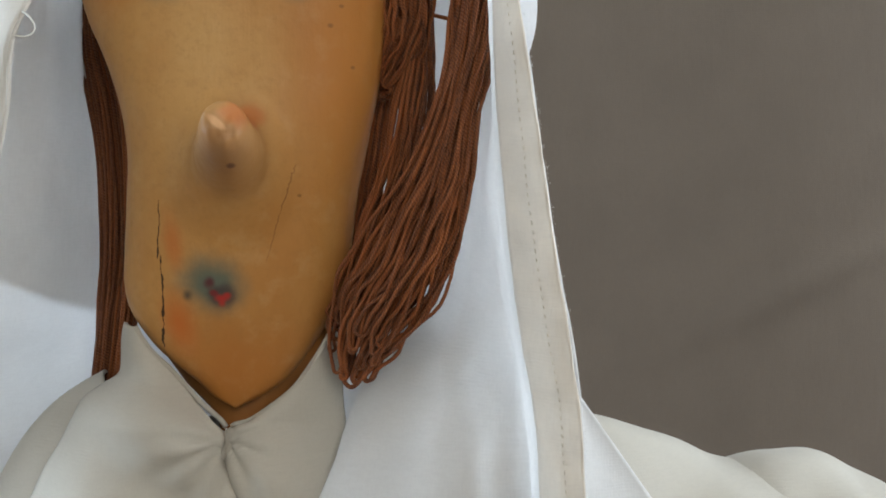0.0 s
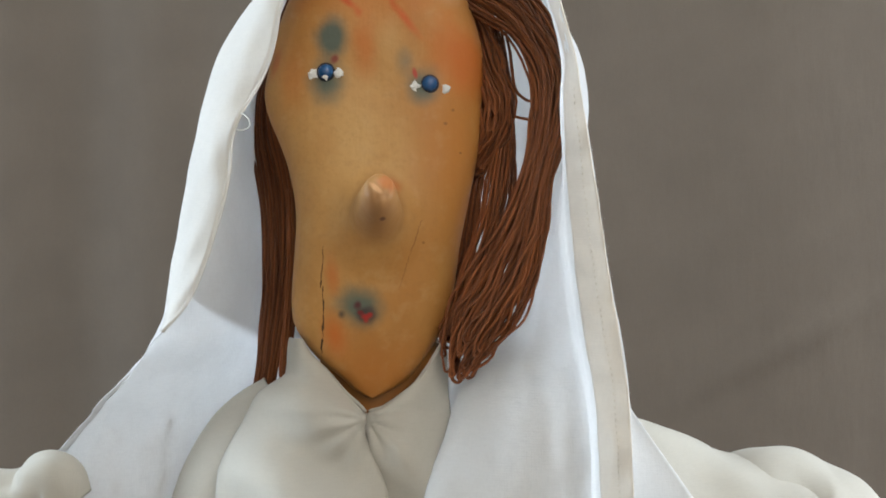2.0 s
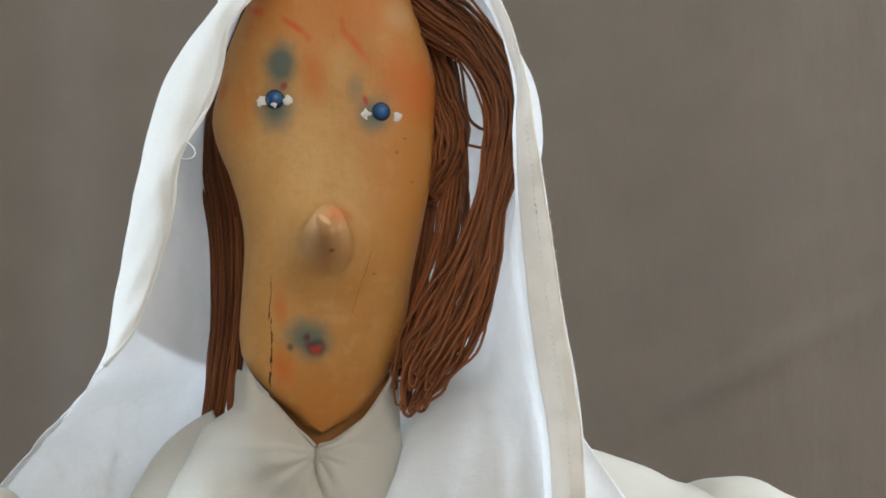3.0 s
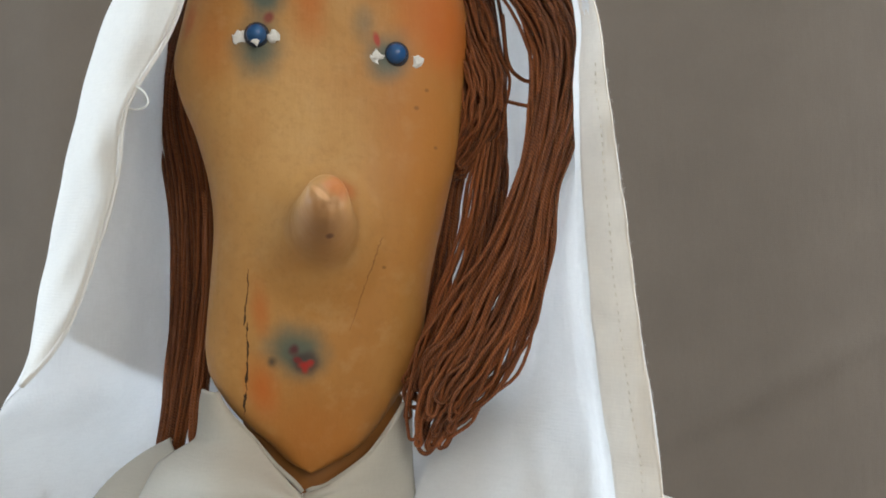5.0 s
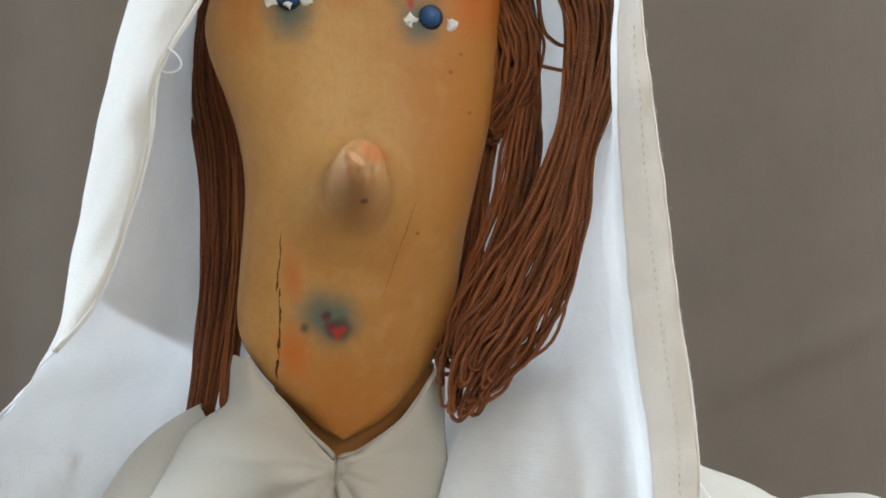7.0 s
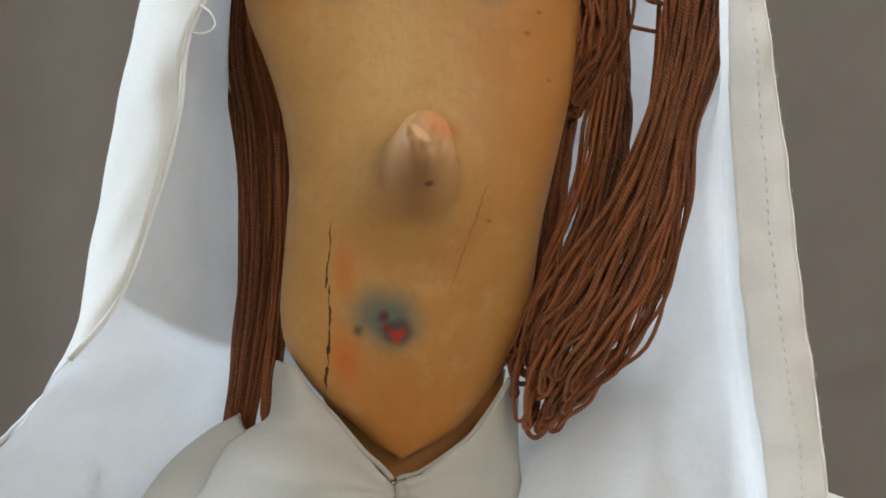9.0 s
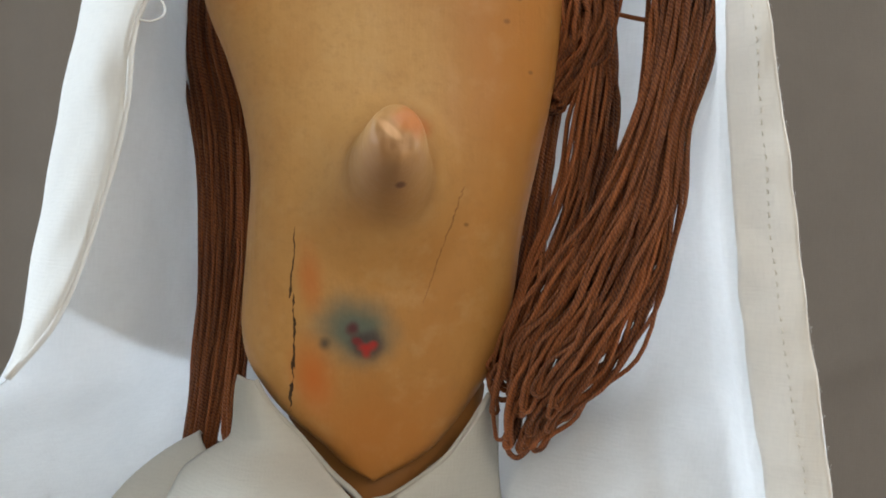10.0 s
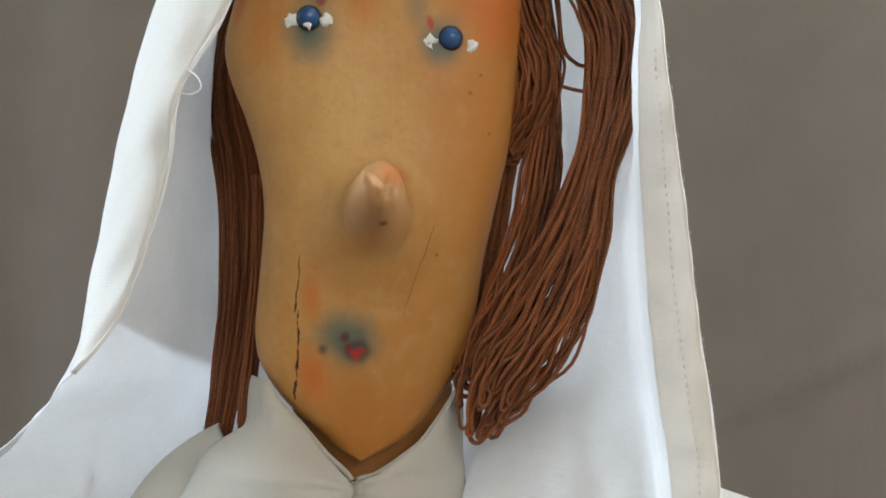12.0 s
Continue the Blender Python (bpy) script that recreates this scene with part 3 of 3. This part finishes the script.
hem_x = profile((1.345, -0.031), (1.305, -0.0025), (1.285, 0.0088), (1.262, 0.0158), (1.247, 0.0184), (1.230, 0.0212), (1.213, 0.0238), (1.178, 0.0290), (1.153, 0.0332), (1.129, 0.0363), (1.098, 0.0376), (1.05, 0.039))
back_x = profile((1.345, -0.028), (1.300, 0.006), (1.288, 0.014), (1.270, 0.0235), (1.252, 0.0270), (1.236, 0.0262), (1.215, 0.019), (1.19, 0.012), (1.15, 0.010), (1.05, 0.010))
fold_x = profile((1.345, -0.045), (1.28, -0.006), (1.20, -0.004), (1.170, -0.007), (1.150, -0.0135), (1.135, -0.0205), (1.115, -0.0290), (1.090, -0.0385), (1.05, -0.045))
fold_y = profile((1.345, 0.40), (1.20, 0.396), (1.170, 0.388), (1.150, 0.374), (1.135, 0.362), (1.115, 0.348), (1.090, 0.341), (1.05, 0.336))


side_seam = profile((1.180, -0.131), (1.164, -0.1340), (1.135, -0.1435), (1.103, -0.1510), (1.05, -0.158))


def veil_section(z):
    dz = smooth(1.17, 1.12, z)
    hang = 0.010 * dz
    low = smooth(1.20, 1.10, z)
    up = smooth(1.19, 1.235, z)
    return [
        (edge_x(z), edge_y(z) - 0.003 * (1 - dz)),
        ((edge_x(z) + sil_x(z)) / 2 - 0.0015 * (1 - dz), edge_y(z) + 0.005 * (1 - dz)),
        (sil_x(z), edge_y(z) + 0.020 * (1 - dz)),
        (sil_x(z) * 0.55 - 0.106 * 0.45, edge_y(z) * 0.4 + 0.390 * 0.6 + hang),
        (-0.107 - 0.005 * dz, 0.411 + 0.4 * hang),
        (-0.060, 0.432),
        (-0.020 - 0.012 * low, 0.408 - 0.034 * low),
        (fold_x(z), fold_y(z)),
        ((seam_x(z) * 0.6 + fold_x(z) * 0.4) * (1 - up) + 0.011 * up, (0.366 * (1 - low) + 0.334 * low) * (1 - up) + 0.379 * up),
        ((seam_x(z) - 0.004) * (1 - up) + 0.99 * back_x(z) * up, (0.342 - 0.010 * dz) * (1 - up) + 0.364 * up),
        (seam_x(z) - 0.0015 + 0.0025 * up, 0.3290),
        (seam_x(z), 0.3220),
        (hem_x(z), 0.3130),
    ]


def make_veil():
    veil = thing("veil", (-0.05, 0.38, 1.30), "white thin cotton veil with a stitched hem, draped over the wig", "veil")
    rows = []
    for i in range(150):
        z = 1.345 - 0.295 * i / 149
        row = []
        for j, (x, y) in enumerate(spline(veil_section(z), 240)):
            ripple = 0.0016 * fuzz(x, y, z * 0.4, 42) + 0.0016 * fuzz(x, y, z * 0.22, 75) * smooth(-0.03, 0.0, x) + 0.0009 * fuzz(x, y, z * 0.3, 120) + 0.0004 * fuzz(x, y, z, 170)
            if j < 120 and z < 1.165:
                hem = smooth(side_seam(z) + 0.0015, side_seam(z) - 0.002, x) * smooth(1.165, 1.15, z)
                ripple += hem * (0.0009 * fuzz(x * 0.6 + z * 0.6, 6, z - x * 0.9, 90) + 0.0004 * fuzz(x, 3, z, 230))
                ripple -= 0.0006 * math.exp(-((x - side_seam(z)) / 0.0012) ** 2) * smooth(1.165, 1.15, z)
            row.append((x + ripple * 0.6, y + ripple, z + 0.001 * fuzz(x, 9, z, 40)))
        rows.append(row)
    # the crown closes over the head
    top = rows[0]
    crown = []
    for k in range(1, 9):
        f = k / 9
        crown.append([(-0.052 + (x + 0.052) * math.cos(f * math.pi / 2), 0.385 + (y - 0.385) * math.cos(f * math.pi / 2), 1.345 + 0.020 * math.sin(f * math.pi / 2)) for x, y, z in top])
    put_under(part("cloth", sheet(crown[::-1] + rows), VEIL, thick=0.0004), veil)

    def strip(name, inner, outer, y_in, y_out, z0, z1, label):
        """A turned-in hem lying on the cloth, with puckers along the seam."""
        rs = []
        for i in range(140):
            z = z0 + (z1 - z0) * i / 139
            rs.append([(inner(z) + (outer(z) - inner(z)) * f + 0.0003 * fuzz(f, 0, z, 90),
                        y_in(z) + (y_out(z) - y_in(z)) * f - 0.0030 - 0.0011 * math.sin(math.pi * f) + 0.0020 * fuzz(f * 0.012, 1, z, 110), z) for f in np.linspace(0, 1, 14)])
        return put_under(part(name, sheet(rs), HEM, label=label, thick=0.0006), veil)

    hem = strip("hem", seam_x, lambda z: hem_x(z) - 0.0004, lambda z: 0.3220, lambda z: 0.3130, 1.325, 1.05, "doubled hem with cream stitching")
    # the other front edge: turned over, with a thick rolled rim
    rs, rim = [], []
    for i in range(120):
        z = 1.325 - 0.168 * i / 119
        wide = smooth(1.150, 1.165, z)
        a, b = Vector((edge_x(z) + 0.0004, edge_y(z) - 0.0058, z)), Vector((sil_x(z) - 0.0004, edge_y(z) + 0.0145 * smooth(1.12, 1.17, z), z))
        rs.append([a.lerp(b, f) + Vector((0.0003 * fuzz(f, 2, z, 80), -0.0050 * math.sin(math.pi * f) * wide + 0.0017 * fuzz(f * 0.03, 4, z, 75), 0)) for f in np.linspace(0, 1, 14)])
        rim.append(a + Vector((0.0003 + 0.0006 * fuzz(0, 0, z, 70), 0.0004, 0)))
    put_under(part("hem", sheet(rs), BAND, thick=0.0006), veil)
    put_under(part("rolled_rim", tube(rim, 0.0007, 8), BAND), veil)
    # behind the cheek an added, unseen second sheet dims the light through the cloth
    rs = []
    for i in range(60):
        z = 1.335 - 0.165 * i / 59
        keep = spline(veil_section(z), 120)[23:46]
        off = 0.004 + 0.013 * smooth(1.24, 1.17, z)
        rs.append([(x - 0.5 * off * k / 22, y + 0.85 * off * k / 22 + 0.0012, z - 0.030 * (k / 22) * smooth(1.26, 1.17, z)) for k, (x, y) in enumerate(keep)])
    put_under(part("shading_layer", sheet(rs), SHADE_CLOTH, thick=0.0004), veil)
    # loose fibres along both raw edges
    bm, rng = bmesh.new(), random.Random(3)
    for k in range(420):
        z = rng.uniform(1.06, 1.29)
        x, y, way = (hem_x(z), 0.313, 1) if k % 3 else (sil_x(z), edge_y(z) + 0.020 * smooth(1.12, 1.17, z), -1)
        a, l = rng.uniform(-1, 1), rng.uniform(0.0004, 0.0013)
        tube([(x - way * 0.0006, y, z), (x + way * l * 0.5, y - 0.0003, z + a * l * 0.4), (x + way * l * 0.8, y, z + a * l)], 0.00003, 3, bm)
    tagged(put_under(part("edge_fibres", bm, WHITE_THREAD), veil), kind="stuff")
    # stitches down the middle of the hem
    bm = bmesh.new()
    z = 1.315
    while z > 1.06:
        f = 0.53 + 0.04 * fuzz(0, 0, z, 60)
        x0, x1 = (seam_x(q) + (hem_x(q) - seam_x(q)) * f for q in (z, z - 0.0012))
        y0 = 0.3220 - 0.0090 * f - 0.0030 - 0.0011 * math.sin(math.pi * f) + 0.0020 * fuzz(f * 0.012, 1, z, 110) - 0.0010
        tube([(x0, y0 + 0.0009, z), (x0, y0, z - 0.0003), (x1, y0, z - 0.0009), (x1, y0 + 0.0009, z - 0.0012)], 0.00012, 5, bm)
        z -= 0.0024
    put_under(part("stitching", bm, THREAD, label="fine row of cream stitches"), veil)
    # the outer layer that falls over the shoulder behind the hem
    rs = []
    for i in range(60):
        z = 1.150 - 0.10 * i / 59
        out = 0.028 + 0.0 * z + 0.70 * (1.150 - z)
        rs.append([(0.020 + (out - 0.020) * f, 0.352 + 0.024 * math.sin(f * math.pi / 2) + 0.002 * fuzz(f * 0.03, 3, z, 40), z - 0.001 * f) for f in np.linspace(0, 1, 30)])
    put_under(part("shoulder_layer", sheet(rs), VEIL, label="single layer of cloth behind the hem", thick=0.0004), veil)
    # a thread that has come loose from the edge
    loop = [(-0.1085, 0.3190, 1.2392), (-0.1062, 0.3180, 1.2375), (-0.1050, 0.3180, 1.2352), (-0.1056, 0.3180, 1.2335), (-0.1080, 0.3185, 1.2326), (-0.1105, 0.3190, 1.2330)]
    put_under(part("loose_thread", tube(spline(loop, 40), 0.00028, 6), WHITE_THREAD, label="loose white thread loop"), veil)


make_veil()

# ---- the robe ----
robe_in = profile((1.160, -0.0945), (1.155, -0.0915), (1.146, -0.0860), (1.139, -0.0790), (1.131, -0.0720), (1.1225, -0.0635), (1.114, -0.0635), (1.096, -0.0555), (1.085, -0.0540), (1.04, -0.054))
robe_out = profile((1.158, -0.0935), (1.150, -0.0955), (1.140, -0.0962), (1.1365, -0.0975), (1.134, -0.1015), (1.131, -0.1060), (1.128, -0.1090), (1.118, -0.1140), (1.104, -0.1215), (1.09, -0.1240), (1.04, -0.124))
robe_right_in = profile((1.152, -0.0320), (1.146, -0.0355), (1.139, -0.0400), (1.133, -0.0450), (1.125, -0.0560), (1.1225, -0.0625), (1.114, -0.066), (1.096, -0.068), (1.04, -0.068))


def make_robe():
    robe = thing("robe", (-0.06, 0.39, 0.78), "white cotton robe with an open collar, standing on the table", "robe")

    def panel(name, inner, outer, z0, lift):
        rs = []
        for i in range(110):
            z = z0 - (z0 - 1.045) * i / 109
            a, b = outer(z), inner(z)
            row = []
            for f in np.linspace(0, 1, 44):
                x = a + (b - a) * f
                swell = math.sin(math.pi * min(1, f * 0.93)) ** 0.8 * min(1.0, abs(b - a) / 0.045)
                y = 0.366 * (1 - f) + 0.3565 * f - lift * swell - 0.010 * smooth(1.13, 1.06, z)
                y += 0.0070 * swell * math.sin((x + 0.09) * 85 + (z - 1.1) * 120) * smooth(1.14, 1.10, z)
                y += 0.0022 * fuzz(x, 0, z, 60) * (1 - f * 0.4)
                # gathers that run to the closing point of the collar
                d = math.hypot(x + 0.063, z - 1.121)
                y += 0.0011 * math.sin(math.atan2(z - 1.121, x + 0.063) * 11) * smooth(0.03, 0.006, d)
                row.append((x, y - 0.0015, z))
            rs.append(row)
        return put_under(part(name, sheet(rs), ROBE, thick=0.0012), robe)

    panel("front_panel", robe_in, robe_out, 1.1525, 0.020)
    panel("front_panel", robe_right_in, profile((1.155, -0.0312), (1.146, -0.0310), (1.13, -0.0305), (1.115, -0.0285), (1.09, -0.025), (1.04, -0.020)), 1.152, 0.010)
    # turned edge of the collar
    for inner, z0, z1 in ((robe_in, 1.1525, 1.1228), (robe_right_in, 1.150, 1.1228)):
        path = [(inner(z), 0.3550 + 0.0004 * fuzz(0, 0, z, 200), z) for z in np.linspace(z0, z1, 40)]
        put_under(part("collar_edge", tube(path, 0.0009, 8), ROBE), robe)
    put_under(part("seam_thread", tube([(-0.0632, 0.353, 1.1228), (-0.0640, 0.3515, 1.1200), (-0.0628, 0.3515, 1.1170), (-0.0636, 0.352, 1.1145)], 0.0003, 6), WHITE_THREAD), robe)
    # body
    rs = []
    for z, w, d, cx in ((1.116, 0.028, 0.010, -0.062), (1.108, 0.045, 0.020, -0.062), (1.095, 0.072, 0.028, -0.060), (1.07, 0.088, 0.040, -0.058), (1.02, 0.095, 0.055, -0.055), (0.92, 0.120, 0.085, -0.055), (0.7815, 0.155, 0.115, -0.055)):
        rs.append([(cx + (w + 0.012 * math.sin(a * 9) * smooth(1.06, 0.85, z)) * math.cos(a), 0.395 + (d + 0.010 * math.sin(a * 9) * smooth(1.06, 0.85, z)) * math.sin(a), z) for a in np.linspace(0, 2 * math.pi, 121)[:-1]])
    rows = [[tuple(p) for p in ring] for ring in np.stack([spline([r[k] for r in rs], 60) for k in range(120)], axis=1)]
    put_under(part("skirt", sheet(rows, closed=True), ROBE), robe)

    def sleeve(name, points, fold):
        """A full sleeve along (x, y, z, radius), slack, with an open end."""
        p = spline(points, 70)
        rows = []
        for k, (x, y, z, r) in enumerate(p):
            q0, q1 = p[max(k - 1, 0)], p[min(k + 1, 69)]
            way = Vector(q1[:3] - q0[:3]).normalized()
            up = Vector((0, 0, 1)) - way * way.z
            up.normalize()
            side = way.cross(up)
            row = []
            for a in np.linspace(0, 2 * math.pi, 65)[:-1]:
                rr = r * (1 + 0.05 * math.sin(3 * a + k * 0.10)) + fold * fuzz(math.cos(a), math.sin(a), k * 0.06, 1.5)
                row.append(Vector((x, y, z)) + up * rr * math.cos(a) + side * rr * 0.8 * math.sin(a))
            rows.append(row)
        return put_under(part(name, sheet(rows, closed=True), ROBE, thick=0.0012), robe)

    sleeve("sleeve", [(-0.005, 0.405, 1.080, 0.040), (0.040, 0.412, 1.077, 0.037), (0.080, 0.420, 1.063, 0.038), (0.115, 0.424, 1.049, 0.041), (0.140, 0.424, 1.030, 0.044)], 0.003)
    sleeve("cuff", [(0.105, 0.430, 1.040, 0.046), (0.118, 0.432, 1.047, 0.048), (0.132, 0.432, 1.047, 0.047), (0.142, 0.430, 1.040, 0.042), (0.150, 0.428, 1.020, 0.036)], 0.004)
    sleeve("sleeve", [(-0.088, 0.390, 1.108, 0.034), (-0.104, 0.388, 1.094, 0.034), (-0.116, 0.386, 1.069, 0.033), (-0.130, 0.384, 1.036, 0.031), (-0.175, 0.388, 1.024, 0.031), (-0.225, 0.396, 1.040, 0.034), (-0.290, 0.396, 1.046, 0.034)], 0.003)
    sleeve("cuff", [(-0.290, 0.382, 1.088, 0.0115), (-0.240, 0.376, 1.087, 0.0105), (-0.212, 0.372, 1.086, 0.0105), (-0.202, 0.370, 1.088, 0.0112), (-0.195, 0.368, 1.093, 0.0120), (-0.189, 0.367, 1.092, 0.0112), (-0.183, 0.367, 1.085, 0.0070)], 0.0012)


make_robe()
